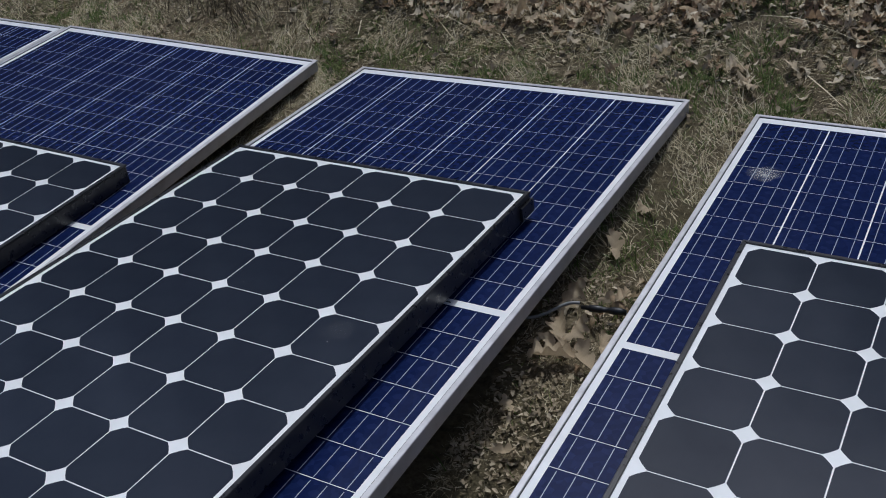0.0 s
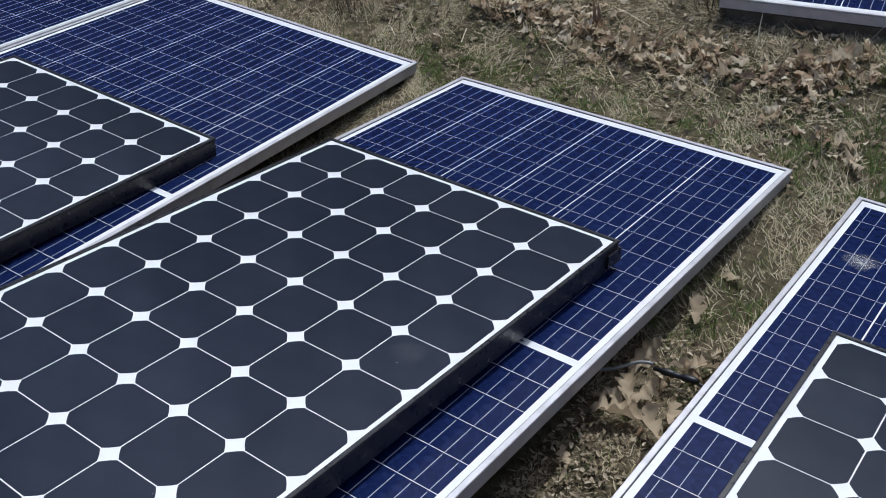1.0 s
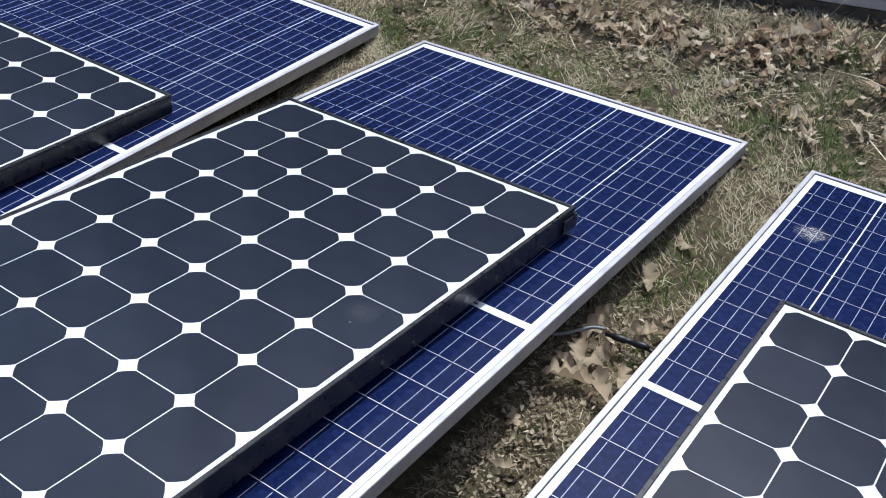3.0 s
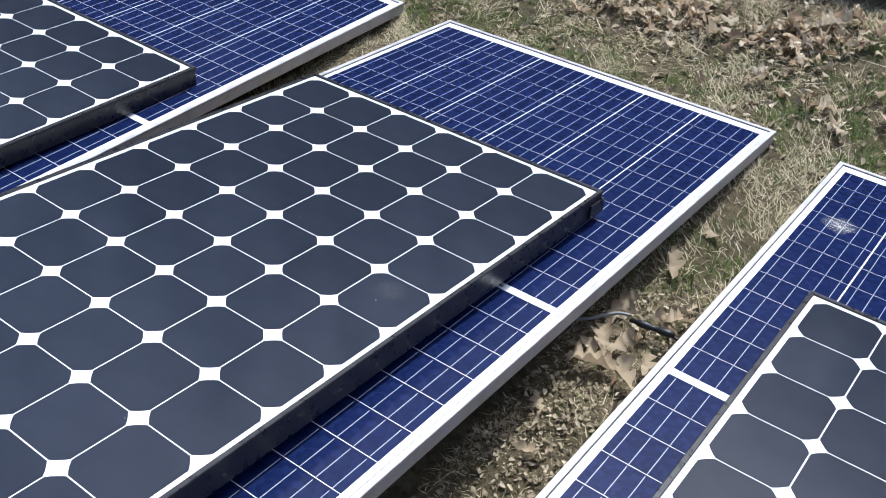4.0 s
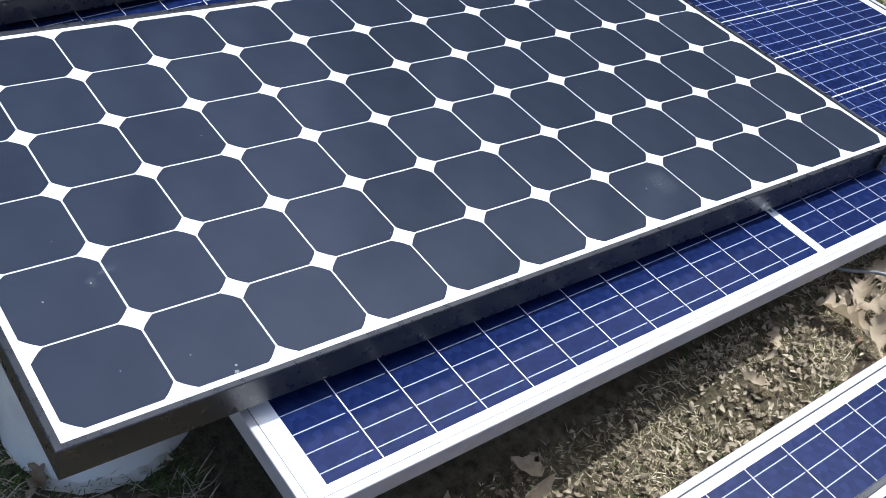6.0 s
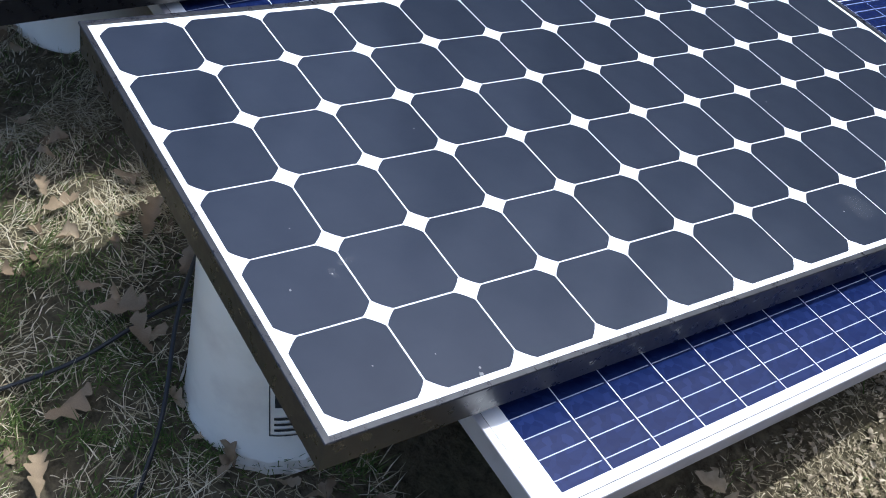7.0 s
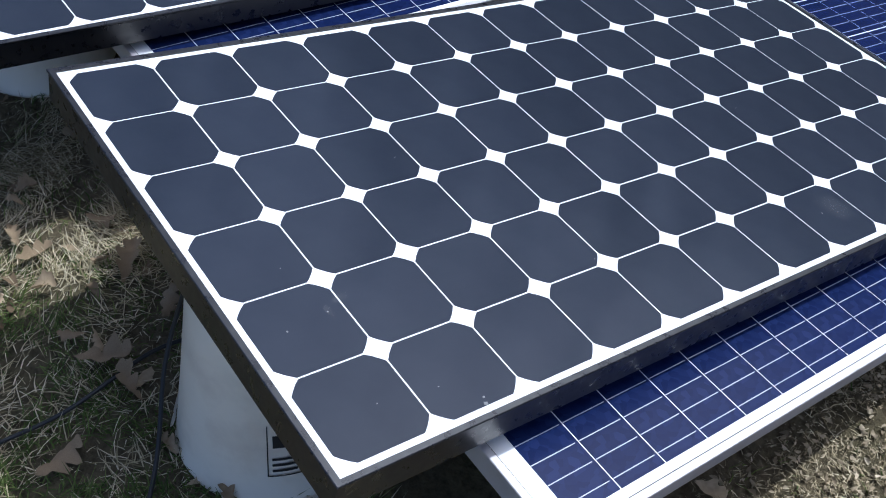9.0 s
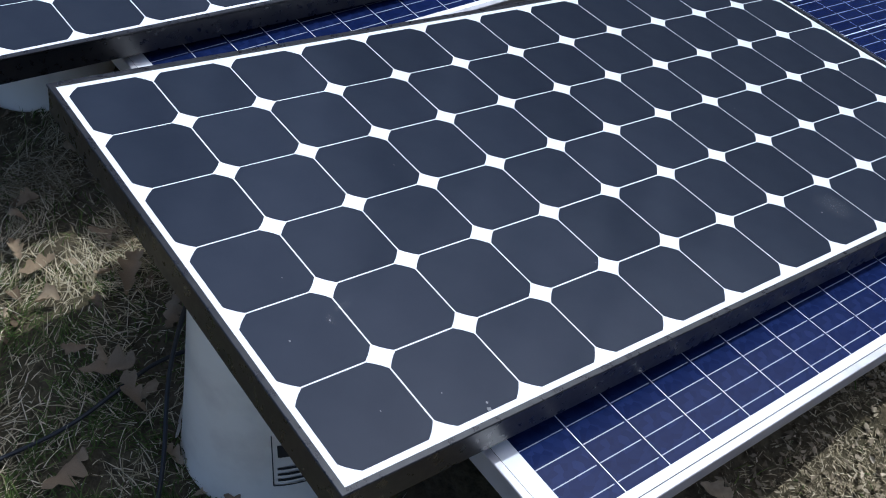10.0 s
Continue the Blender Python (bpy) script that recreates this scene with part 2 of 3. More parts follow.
for k in (0, 1):
    for i, (_, _, which) in enumerate(prof):
        j = (i + 1) % len(prof)
        bm.faces.new((rings[k][i], rings[k][j], rings[k + 1][j], rings[k + 1][i])).material_index = which if k == 0 else 0
bm.faces.new(rings[0])
bm.faces.new(rings[2][::-1])
bmesh.ops.recalc_face_normals(bm, faces=bm.faces)
HALF_CELL = mesh_of("half_cell", bm, POLY, RIBBON)

# pseudo-square back-contact cell
MP, MW, ML, MDEEP = 0.127, 0.798, 1.559, 0.05
bm = bmesh.new()
h, cut = 0.0623, 0.0190
ring = []
for q in range(4):
    a0 = q * math.pi / 2
    for u in (0.0, 0.33, 0.67, 1.0):
        bulge = 0.0007 * math.sin(math.pi * u)
        px, py = h - cut * u + bulge, h - cut * (1 - u) + bulge
        ring.append((px * math.cos(a0) - py * math.sin(a0), px * math.sin(a0) + py * math.cos(a0)))
prism(bm, ring, -0.0006, 0.0)
MONO_CELL = mesh_of("mono_cell", bm, MONO)


def cell(root, mesh, x, y, z):
    ob = new("cell", mesh)
    ob.parent = root
    ob.matrix_basis = Matrix.Translation((x, y, z))


def poly_panel(m, label):
    root = tagged(new("solar_panel"), label, "solar panel", "blue solar panels in a row")
    root.matrix_basis = m
    frame_rails(root, PW, PL, PDEEP, 0.0115, SILVER)
    sheet(root, "backsheet", PW - 0.01, PL - 0.01, -0.0065, -0.0035, WHITE)
    seal(root, PW, PL, 0.0115)
    junction_box(root, 0.0, -0.0065)
    for half in (-1, 1):
        for r in range(12):
            y = half * (PMID / 2 + (r + 0.5) * PROW)
            for c in range(6):
                cell(root, HALF_CELL, (c - 2.5) * PCOL, y, -0.0030)
    return root


def mono_panel(m, label):
    root = tagged(new("solar_panel"), label, "solar panel", "black-framed solar panels")
    root.matrix_basis = m
    frame_rails(root, MW, ML, MDEEP, 0.0092, BLACK)
    sheet(root, "backsheet", MW - 0.01, ML - 0.01, -0.0065, -0.0035, WHITE)
    junction_box(root, 0.62, -0.0065)
    for r in range(12):
        for c in range(6):
            cell(root, MONO_CELL, (c - 2.5) * MP, (r - 5.5) * MP, -0.0030)
    return root


def tube(name, points, radius, material, parent=None):
    cu = bpy.data.curves.new(name, "CURVE")
    cu.dimensions, cu.bevel_depth, cu.bevel_resolution, cu.use_fill_caps = "3D", radius, 3, True
    sp = cu.splines.new("NURBS")
    sp.points.add(len(points) - 1)
    for p, q in zip(sp.points, points):
        p.co = (*q, 1)
    sp.use_endpoint_u, sp.order_u = True, 4
    tmp = bpy.data.objects.new(name, cu)
    me = bpy.data.meshes.new_from_object(tmp)
    bpy.data.objects.remove(tmp)
    me.materials.clear()
    me.materials.append(material)
    for f in me.polygons:
        f.use_smooth = True
    ob = new(name, me)
    ob.parent = parent
    return ob


def lathe(bm, profile, steps=64):
    rings = []
    for r, z in profile:
        rings.append([bm.verts.new((r * math.cos(2 * math.pi * i / steps), r * math.sin(2 * math.pi * i / steps), z)) for i in range(steps)])
    for a, b in zip(rings, rings[1:]):
        for i in range(steps):
            j = (i + 1) % steps
            f = bm.faces.new((a[i], a[j], b[j], b[i]))
            f.smooth = True
    return rings


def pail_radius(z, h):
    return 0.152 - 0.046 * z / h


def pail(m, h, label, slant=0.0):
    """An upturned white pail, wide rim down; slant: how far its top is sheared down across one metre of y, in its own
    axes, to fit the camera's view and clear the panels.
    """
    root = tagged(new("pail"), label, "bucket", "white pails")
    root.matrix_basis = m
    bm = bmesh.new()
    at = lambda z: pail_radius(z, h)
    prof = [(at(0) - 0.004, 0.0), (at(0) + 0.001, 0.002), (at(0) + 0.001, 0.006), (at(0.008), 0.009)] + [(at(h * k / 8), h * k / 8) for k in range(1, 8)] + [(at(h) + 0.001, h - 0.010), (at(h) - 0.002, h - 0.003), (at(h) - 0.009, h)]
    rings = lathe(bm, prof)
    bm.faces.new(rings[0][::-1])
    bm.faces.new(rings[-1])
    for v in bm.verts:
        up = max(v.co.z / h, 0.0)
        v.co.z -= slant * v.co.y * up
        a = math.atan2(v.co.y, v.co.x)
        dent = 0.0022 * math.sin(3 * a + 0.6) * math.sin(math.pi * min(up, 1.0)) + 0.009 * up ** 4 * math.exp(-((a + 1.05) / 0.22) ** 2)
        v.co.x -= dent * math.cos(a)
        v.co.y -= dent * math.sin(a)
    part("pail_body", bm, PAIL, root)
    return root


def torn_flap(root, a0, a1, tall, out, seed):
    """A torn strip of white plastic hanging round the foot of a pail."""
    rnd = random.Random(seed)
    bm = bmesh.new()
    cols, n = [], 12
    for i in range(n + 1):
        a = a0 + (a1 - a0) * i / n
        top, foot = tall * rnd.uniform(0.6, 1.0), rnd.uniform(-0.004, 0.006)
        cols.append([bm.verts.new((r * math.cos(a), r * math.sin(a), z)) for r, z in ((0.1535 - 0.135 * top, top), (0.1535 - 0.06 * top + out * 0.5, top * 0.5), (0.1535 + out, foot + 0.008))])
    for p, q in zip(cols, cols[1:]):
        for k in (0, 1):
            bm.faces.new((p[k], q[k], q[k + 1], p[k + 1]))
    bmesh.ops.solidify(bm, geom=bm.faces[:], thickness=0.0015)
    part("torn_flap", bm, PAIL, root)


# ---- ground ----
FAR_X, FAR_Z = (-3.0, -2.04, -1.04, -0.86, 0.12, 0.32, 1.3), (0.09, 0.055, -0.02, -0.022, -0.022, -0.058, -0.08)


def step(v, a, b):
    t = np.clip((np.asarray(v, float) - a) / (b - a), 0, 1)
    return t * t * (3 - 2 * t)


def ground_z(x, y):
    """Height of the turf."""
    x, y = np.asarray(x, float), np.asarray(y, float)
    far = np.interp(x, FAR_X, FAR_Z)
    z = far * step(y, 1.1, 2.1) * (1 - step(y, 2.3, 2.9)) + 0.07 * step(y, 2.3, 3.0) * (1 - step(np.hypot(x, y), 8, 30))
    z = z + 0.006 * np.sin(7.1 * x + 2.3 * y) * np.sin(5.7 * y - 1.9 * x) + 0.003 * np.sin(23 * x + 3) * np.sin(19 * y)
    return z - 0.05 * (1 - step(y, 0.1, 0.9)) - 0.03 * step(x, 0.5, 0.9) * (1 - step(y, 1.0, 2.0))


def axis(lo, hi, n, reach):
    inner = np.linspace(lo, hi, n)
    out = np.geomspace(0.15, reach, 16)
    return np.concatenate([lo - out[::-1], inner, hi + out])


gx, gy = axis(-3.6, 2.0, 140, 600.0), axis(-1.6, 4.6, 150, 600.0)
GX, GY = np.meshgrid(gx, gy)
GZ = ground_z(GX, GY)
nx, ny = len(gx), len(gy)
idx = np.arange(nx * ny).reshape(ny, nx)
quads = np.stack([idx[:-1, :-1], idx[:-1, 1:], idx[1:, 1:], idx[1:, :-1]], -1).reshape(-1, 4)
me = bpy.data.meshes.new("ground")
me.from_pydata(np.stack([GX, GY, GZ], -1).reshape(-1, 3).tolist(), [], quads.tolist())
me.materials.append(TURF)
for f in me.polygons:
    f.use_smooth = True
tagged(new("ground", me), "matted spring turf of dead straw and green grass", "ground", kind="structure")

# ---- panels ----
P_MID, P_RIGHT, P_LEFT = pose(-0.3535, 1.178, 0.1494, -7.75, 0.248, 0.6266), pose(0.8141, 1.222, 0.0975, -7.818, 1.327, 1.015), pose(-1.447, 1.133, 0.1683, -5.977, 4.749, 4.285)
P_END = pose(-2.50, 1.08, 0.228, -6.0, 4.6, 4.4)
P_BACK = pose(-0.045, 3.862, 0.118, -1.0, 0.0, 10.6)
M_MID, M_RIGHT, M_LEFT = pose(-0.381, 0.7536, 0.2776, -8.531, 0, 0), pose(0.8665, 0.778, 0.2095, -7.6, 1.22, 0.95), pose(-1.392, 0.587, 0.278, -6.95, 3.65, 2.5)
BLUE = "blue half-cell solar panel in silver frame"
poly_mid = poly_panel(P_MID, BLUE + " under a black panel")
poly_right = poly_panel(P_RIGHT, BLUE + " with a dried whitish smudge")
poly_left = poly_panel(P_LEFT, BLUE + " tilted towards one side")
poly_end = poly_panel(P_END, BLUE + " ending the row")
poly_back = poly_panel(P_BACK, BLUE + " on an added timber batten")
DARK = "dark monocrystalline solar panel in black frame"
mono_mid = mono_panel(M_MID, DARK + " overhanging a white pail")
mono_right = mono_panel(M_RIGHT, DARK + " lying on a blue panel")
mono_left = mono_panel(M_LEFT, DARK + " tilted on a blue panel")


def smudge(root, x, y, rx, ry, z, seed, material=None):
    rnd = random.Random(seed)
    bm = bmesh.new()
    n = 18
    c = bm.verts.new((0, 0, 0.0004))
    ring = []
    for i in range(n):
        k = rnd.uniform(0.65, 1.1)
        ring.append(bm.verts.new((rx * k * math.cos(2 * math.pi * i / n), ry * k * math.sin(2 * math.pi * i / n), 0.0)))
    for i in range(n):
        bm.faces.new((c, ring[i], ring[(i + 1) % n]))
    part("dried_smudge", bm, material or SMUDGE, root, "whitish dried dirt", pose(x, y, z))


# faint print on the bar between the two halves
bm = bmesh.new()
box(bm, 0.335, 0.365, -0.002, 0.0015, -0.0035, -0.0032)
part("print_bar", bm, INK, poly_mid)
def speck(root, x, y, r, seed):
    rnd = random.Random(seed)
    bm = bmesh.new()
    n = 9
    c = bm.verts.new((0, 0, r * 0.35))
    ring = [bm.verts.new((r * rnd.uniform(0.6, 1.1) * math.cos(6.2832 * i / n), r * rnd.uniform(0.6, 1.1) * math.sin(6.2832 * i / n), 0.0)) for i in range(n)]
    for i in range(n):
        bm.faces.new((c, ring[i], ring[(i + 1) % n]))
    part("dirt_speck", bm, SPECK, root, "pale speck of dirt", pose(x, y, -0.0029))


SPECK = mat("pale_dirt", (0.20, 0.20, 0.20), 0.9)[0]
smudge(mono_mid, 2.42 * MP, 1.70 * MP, 0.035, 0.04, -0.0024, 3, FILM)
smudge(mono_mid, 1.30 * MP, -4.98 * MP, 0.006, 0.016, -0.0024, 4, FILM)
smudge(mono_mid, 1.41 * MP, -5.17 * MP, 0.012, 0.006, -0.0024, 8, FILM)
for k, (u, v, r) in enumerate(((1.48, -5.65, 0.0022), (2.97, -4.47, 0.0045), (2.90, -4.44, 0.0025), (2.54, -5.36, 0.0014), (1.41, -5.18, 0.0018), (2.62, -4.75, 0.0014), (0.72, -5.3, 0.0012),
                               (-0.4, -3.2, 0.0013), (2.44, 1.41, 0.0022), (0.3, 2.2, 0.0013), (1.9, -2.1, 0.0012))):
    speck(mono_mid, u * MP, v * MP, r * 0.75, k)
smudge(poly_right, -0.405, 0.70, 0.045, 0.045, -0.0022, 5)

# worn corner key on the black frame
bm = bmesh.new()
box(bm, MW / 2 - 0.006, MW / 2 + 0.004, ML / 2 - 0.05, ML / 2 + 0.003, -0.046, -0.016)
box(bm, MW / 2 - 0.03, MW / 2 + 0.003, ML / 2 - 0.006, ML / 2 + 0.004, -0.04, -0.02)
part("corner_key", bm, BLACK, mono_mid)

# ---- pails and added batten ----
def stand(x, y, top, turn, label, slant):
    z = float(ground_z(x, y)) - 0.004
    return pail(pose(x, y, z, 0, 0, turn), top - z, label, slant)


pail_mid = stand(-0.360, 0.106, 0.290, 0, "scuffed white plastic pail with torn foot under raised panels", 0.20)
pail_left = stand(-1.45, 0.14, 0.262, 0, "white plastic pail in shade under a tilted panel", 0.2)
pail_right = stand(0.87, 0.36, 0.165, 0, "white plastic pail under the raised panel end", 0.15)
pail_end = stand(-2.55, 0.24, 0.300, 0, "white plastic pail under the end panel", 0.15)
torn_flap(pail_mid, -1.0, 0.3, 0.018, 0.014, 1)
torn_flap(pail_mid, -3.0, -2.0, 0.05, 0.006, 2)
# printed label on the pail's side
lab_root = tagged(new("printed_label"), "", "")
lab_root.parent = pail_mid
for k, (a0, a1, z0, z1) in enumerate([(0, 0.42, 0.075, 0.0775), (0, 0.012, 0.075, 0.18), (0.05, 0.3, 0.085, 0.09), (0.05, 0.36, 0.097, 0.102), (0.05, 0.26, 0.109, 0.114), (0.06, 0.2, 0.135, 0.16)]):
    bm = bmesh.new()
    cols = []
    for i in range(9):
        a = a0 + (a1 - a0) * i / 8
        cols.append([bm.verts.new(((pail_radius(z, 0.34) + 0.0034) * math.cos(a), (pail_radius(z, 0.34) + 0.0034) * math.sin(a), z)) for z in (z0, z1)])
    for a, b in zip(cols, cols[1:]):
        bm.faces.new((a[0], b[0], b[1], a[1]))
    part("ink_bar", bm, INK, lab_root)
lab_root.matrix_basis = pose(0, 0, 0.0, 0, 0, -32)

# Dark batten added for the shadow band and to carry the panel edge.
bm = bmesh.new()
box(bm, -0.55, 0.55, -0.045, 0.045, -0.024, 0.024)
bmesh.ops.bevel(bm, geom=bm.edges[:], offset=0.004, segments=2, affect="EDGES")
WOOD, wnt, wb = mat("shadow_dark_wood", (0.1, 0.075, 0.05), 0.85)
wnt.links.new(ramp(wnt, tex_noise(wnt, 18.0, 8.0), [(0.3, (0.06, 0.045, 0.03)), (0.7, (0.16, 0.125, 0.085))]), wb.inputs["Base Color"])
batten = tagged(new("shadow_batten", mesh_of("shadow_batten", bm, WOOD)), "added dark batten for the shadow under a panel edge", "timber")
batten.matrix_basis = pose(0.20, 2.940, 0.075, 0, 0, 10.6)

# ---- cables ----
def zc(x, y, up=0.0):
    return (x, y, float(ground_z(x, y)) + up)


lead = tagged(new("panel_lead"), "grey panel lead with black plug lying on oak leaves", "cable")
lead.location = zc(0.16, 1.37)
lx, ly, lz = lead.location
def rel(x, y, z):
    return (x - lx, y - ly, z - lz)
tube("cable", [rel(-0.05, 1.30, 0.10), rel(0.05, 1.28, 0.05), rel(0.10, 1.29, 0.022), rel(0.14, 1.33, 0.03), rel(0.165, 1.355, 0.04), rel(0.185, 1.36, 0.036)], 0.0032, GREY_CABLE, lead)
bm = bmesh.new()
lathe(bm, [(0.0, -0.045), (0.0038, -0.045), (0.005, -0.03), (0.0072, -0.028), (0.0072, -0.004), (0.0055, -0.002), (0.0055, 0.012), (0.0075, 0.014), (0.0075, 0.034), (0.0042, 0.045), (0.0, 0.045)], 20)
plug = part("plug", bm, RUBBER, lead, "black cable plug", Matrix.Translation(rel(0.232, 1.366, 0.026)) @ pose(0, 0, 0, 0, 90, 8))
tube("cable_tail", [rel(0.27, 1.37, 0.024), rel(0.30, 1.375, 0.015), rel(0.36, 1.37, 0.008), rel(0.45, 1.34, 0.004)], 0.0032, RUBBER, lead)
loop = tube("black_cable", [zc(-0.54, -0.50, 0.012), zc(-0.529, -0.26, 0.014), zc(-0.521, -0.177, 0.018), zc(-0.532, -0.114, 0.024), zc(-0.548, -0.046, 0.03), zc(-0.565, 0.03, 0.03), zc(-0.52, 0.16, 0.03), zc(-0.46, 0.30, 0.03)], 0.0035, RUBBER)
tagged(loop, "thin black cable running over the grass", "cable")
loop2 = tube("black_cable", [zc(-0.20, -0.22, 0.006), zc(-0.30, -0.13, 0.012), zc(-0.40, -0.062, 0.03), (-0.455, -0.03, 0.06), (-0.49, 0.03, 0.16), (-0.48, 0.06, 0.25), (-0.43, 0.15, 0.28)], 0.0035, RUBBER)
tagged(loop2, "thin black cable rising beside a white pail", "cable")

# ---- grass, straw and leaves ----
FEET = [(P_MID, PW, PL), (P_RIGHT, PW, PL), (P_LEFT, PW, PL), (P_END, PW, PL), (P_BACK, PW, PL)]
rng = np.random.default_rng(7)


def open_ground(x, y, margin=0.05):
    keep = np.ones(len(x), bool)
    for m, w, l in FEET:
        i = m.inverted()
        u = i[0][0] * x + i[0][1] * y + i[0][3]
        v = i[1][0] * x + i[1][1] * y + i[1][3]
        keep &= ~((abs(u) < w / 2 - margin) & (abs(v) < l / 2 - (0.02 if margin else 0)))
    return keep


def patch(x, y, scale, seed):
    """Smooth random field between 0 and 1."""
    r = np.random.default_rng(seed)
    s = np.zeros_like(x)
    for _ in range(7):
        a, k, p = r.uniform(0, 2 * math.pi), scale * r.uniform(0.6, 1.9), r.uniform(0, 6.28)
        s += np.sin(k * (x * math.cos(a) + y * math.sin(a)) + p)
    return 1 / (1 + np.exp(-1.1 * s))


def scatter(boxes, density):
    xs, ys = [], []
    for x0, x1, y0, y1 in boxes:
        n = int((x1 - x0) * (y1 - y0) * density)
        xs.append(rng.uniform(x0, x1, n)), ys.append(rng.uniform(y0, y1, n))
    x, y = np.concatenate(xs), np.concatenate(ys)
    k = open_ground(x, y)
    return x[k], y[k]


def blades(name, x, y, length, lean, width, material, label, flow=1.2):
    """A mesh of tapered bent blades: lean 0 stands upright, 1 lies flat."""
    n = len(x)
    a = 9.0 * patch(x, y, 4.0, 31) + rng.normal(0, flow, n)
    d = np.stack([np.cos(a), np.sin(a), np.zeros(n)], 1)
    s = np.stack([-np.sin(a), np.cos(a), np.zeros(n)], 1)
    up = np.array([0, 0, 1.0])
    base = np.stack([x, y, ground_z(x, y) - 0.002], 1)
    tilt = np.clip(lean + rng.normal(0, 0.14, n), 0.0, 0.97) * math.pi / 2
    bend = rng.uniform(0.05, 0.45, n)
    L, w = length[:, None], (width * rng.uniform(0.7, 1.3, n))[:, None]
    mid = base + L * 0.5 * (d * np.sin(tilt)[:, None] + up * np.cos(tilt)[:, None])
    t2 = np.clip(tilt + bend, 0, 1.62)
    tip = mid + L * 0.5 * (d * np.sin(t2)[:, None] + up * np.cos(t2)[:, None])
    tip += rng.normal(0, 0.004, (n, 3))
    tip[:, 2] = np.maximum(tip[:, 2], base[:, 2] + 0.003)
    v = np.stack([base - s * w * 0.5, base + s * w * 0.5, mid + s * w * 0.42, mid - s * w * 0.42, tip], 1).reshape(-1, 3)
    o = (np.arange(n) * 5)[:, None]
    q, t = o + np.array([0, 1, 2, 3]), o + np.array([3, 2, 4])
    me = bpy.data.meshes.new(name)
    me.from_pydata(v.tolist(), [], q.tolist() + t.tolist())
    me.materials.append(material)
    return tagged(new(name, me), label, "grass", kind="stuff")


BOXES = [(-3.3, 1.3, 2.05, 3.7), (0.08, 0.48, -0.1, 2.3), (-2.0, 0.6, -0.75, 0.3), (-1.15, -0.7, 0.1, 2.2), (-2.35, -1.8, 0.2, 2.3)]
x, y = scatter(BOXES, 30000)
g = patch(x, y, 5.0, 11)
tuft = patch(x, y, 26.0, 44)
front = 1 - step(y, 0.15, 0.45)
back = step(y, 2.05, 2.2)
gap = (1 - step(y, 1.35, 1.6)) * (x > 0.05) * (y > 0.2)
fringe = np.exp(-((y - 2.24) / 0.12) ** 2)
lane = (x > 0.05) * (x < 0.48) * step(y, 1.42, 1.65) * (1 - step(y, 2.3, 2.5))
k = rng.random(len(x)) < np.clip(0.35 + 0.6 * g + 0.4 * back - 0.1 * front, 0, 1) * np.clip(0.25 + 1.2 * tuft, 0, 1) * (1 - 0.55 * fringe) * (1 - 0.55 * gap) * (1 - 0.45 * lane)
x, y, gap, front, tuft, back = x[k], y[k], gap[k], front[k], tuft[k], back[k]
long = rng.uniform(0.014, 0.05, len(x)) * (0.55 + 0.75 * tuft) * (1 - 0.45 * gap) * (1 + 0.15 * front)
flat = 0.74 + 0.14 * gap + 0.1 * back * step(y, 2.3, 2.45)
blades("dry_grass", x, y, long, flat, 0.0019, STRAW, "matted dead straw-coloured grass blades", 1.0)
x, y = scatter(BOXES, 24000)
fringe = np.exp(-((y - 2.26) / 0.13) ** 2) * (x > -2.3) * (1 - 0.45 * step(x, 0.2, 0.5)) + 0.85 * np.exp(-((x - 0.23) / 0.1) ** 2) * step(y, 1.42, 1.65) + 0.95 * (1 - step(y, 0.1, 0.4))
g = np.clip(0.22 + 0.9 * fringe, 0, 1) * np.clip(0.1 + 1.25 * (1 - patch(x, y, 5.0, 11)), 0, 1) * np.clip(1.7 * patch(x, y, 30.0, 19) - 0.15, 0, 1)
k = rng.random(len(x)) < g
x, y = x[k], y[k]
tuft = 0.5 + 0.8 * patch(x, y, 42.0, 18)
blades("green_grass", x, y, rng.uniform(0.014, 0.042, len(x)) * tuft, 0.55, 0.0021, GREEN, "short green and olive grass blades")
x, y = scatter([(-1.3, 0.9, 2.3, 3.0), (-3.2, -1.3, 2.3, 3.0)], 110)
blades("tall_dry_grass", x, y, rng.uniform(0.06, 0.15, len(x)), 0.6, 0.0018, STRAW, "taller bleached dry grass stems", 1.0)
# Brush stems, thickened and darkened to give the shaded ground its tone.
x, y = scatter([(-3.0, -0.35, 2.72, 3.5)], 3600)
k = rng.random(len(x)) < 1.3 * patch(x, y, 6.0, 23) * step(y, 2.72, 2.95)
blades("shade_brush", x[k], y[k], rng.uniform(0.08, 0.26, k.sum()), 0.45, 0.0034, SHADE_BRUSH, "tangle of low brush stems, darkened for shaded ground", 2.0)
# Brush added where the grass only lies in a dark shadow patch.
x, y = scatter([(-2.1, -1.15, 2.32, 2.95)], 2600)
k = rng.random(len(x)) < np.exp(-((x + 1.62) / 0.3) ** 2)
blades("shade_brush", x[k], y[k], rng.uniform(0.06, 0.2, k.sum()), 0.4, 0.003, SHADE_BRUSH, "low brush added in place of a shadow on the grass", 2.0)
x, y = scatter([(-1.2, 0.5, 2.35, 2.9)], 20)
blades("weed_stems", x, y, rng.uniform(0.12, 0.26, len(x)), 0.25, 0.0032, STRAW, "thin dry upright weed stems")
x, y = scatter([(-1.4, 0.6, 2.35, 3.1)], 60)
blades("fallen_stems", x, y, rng.uniform(0.12, 0.3, len(x)), 0.9, 0.0035, STRAW, "pale fallen stems lying on leaf litter", 2.0)


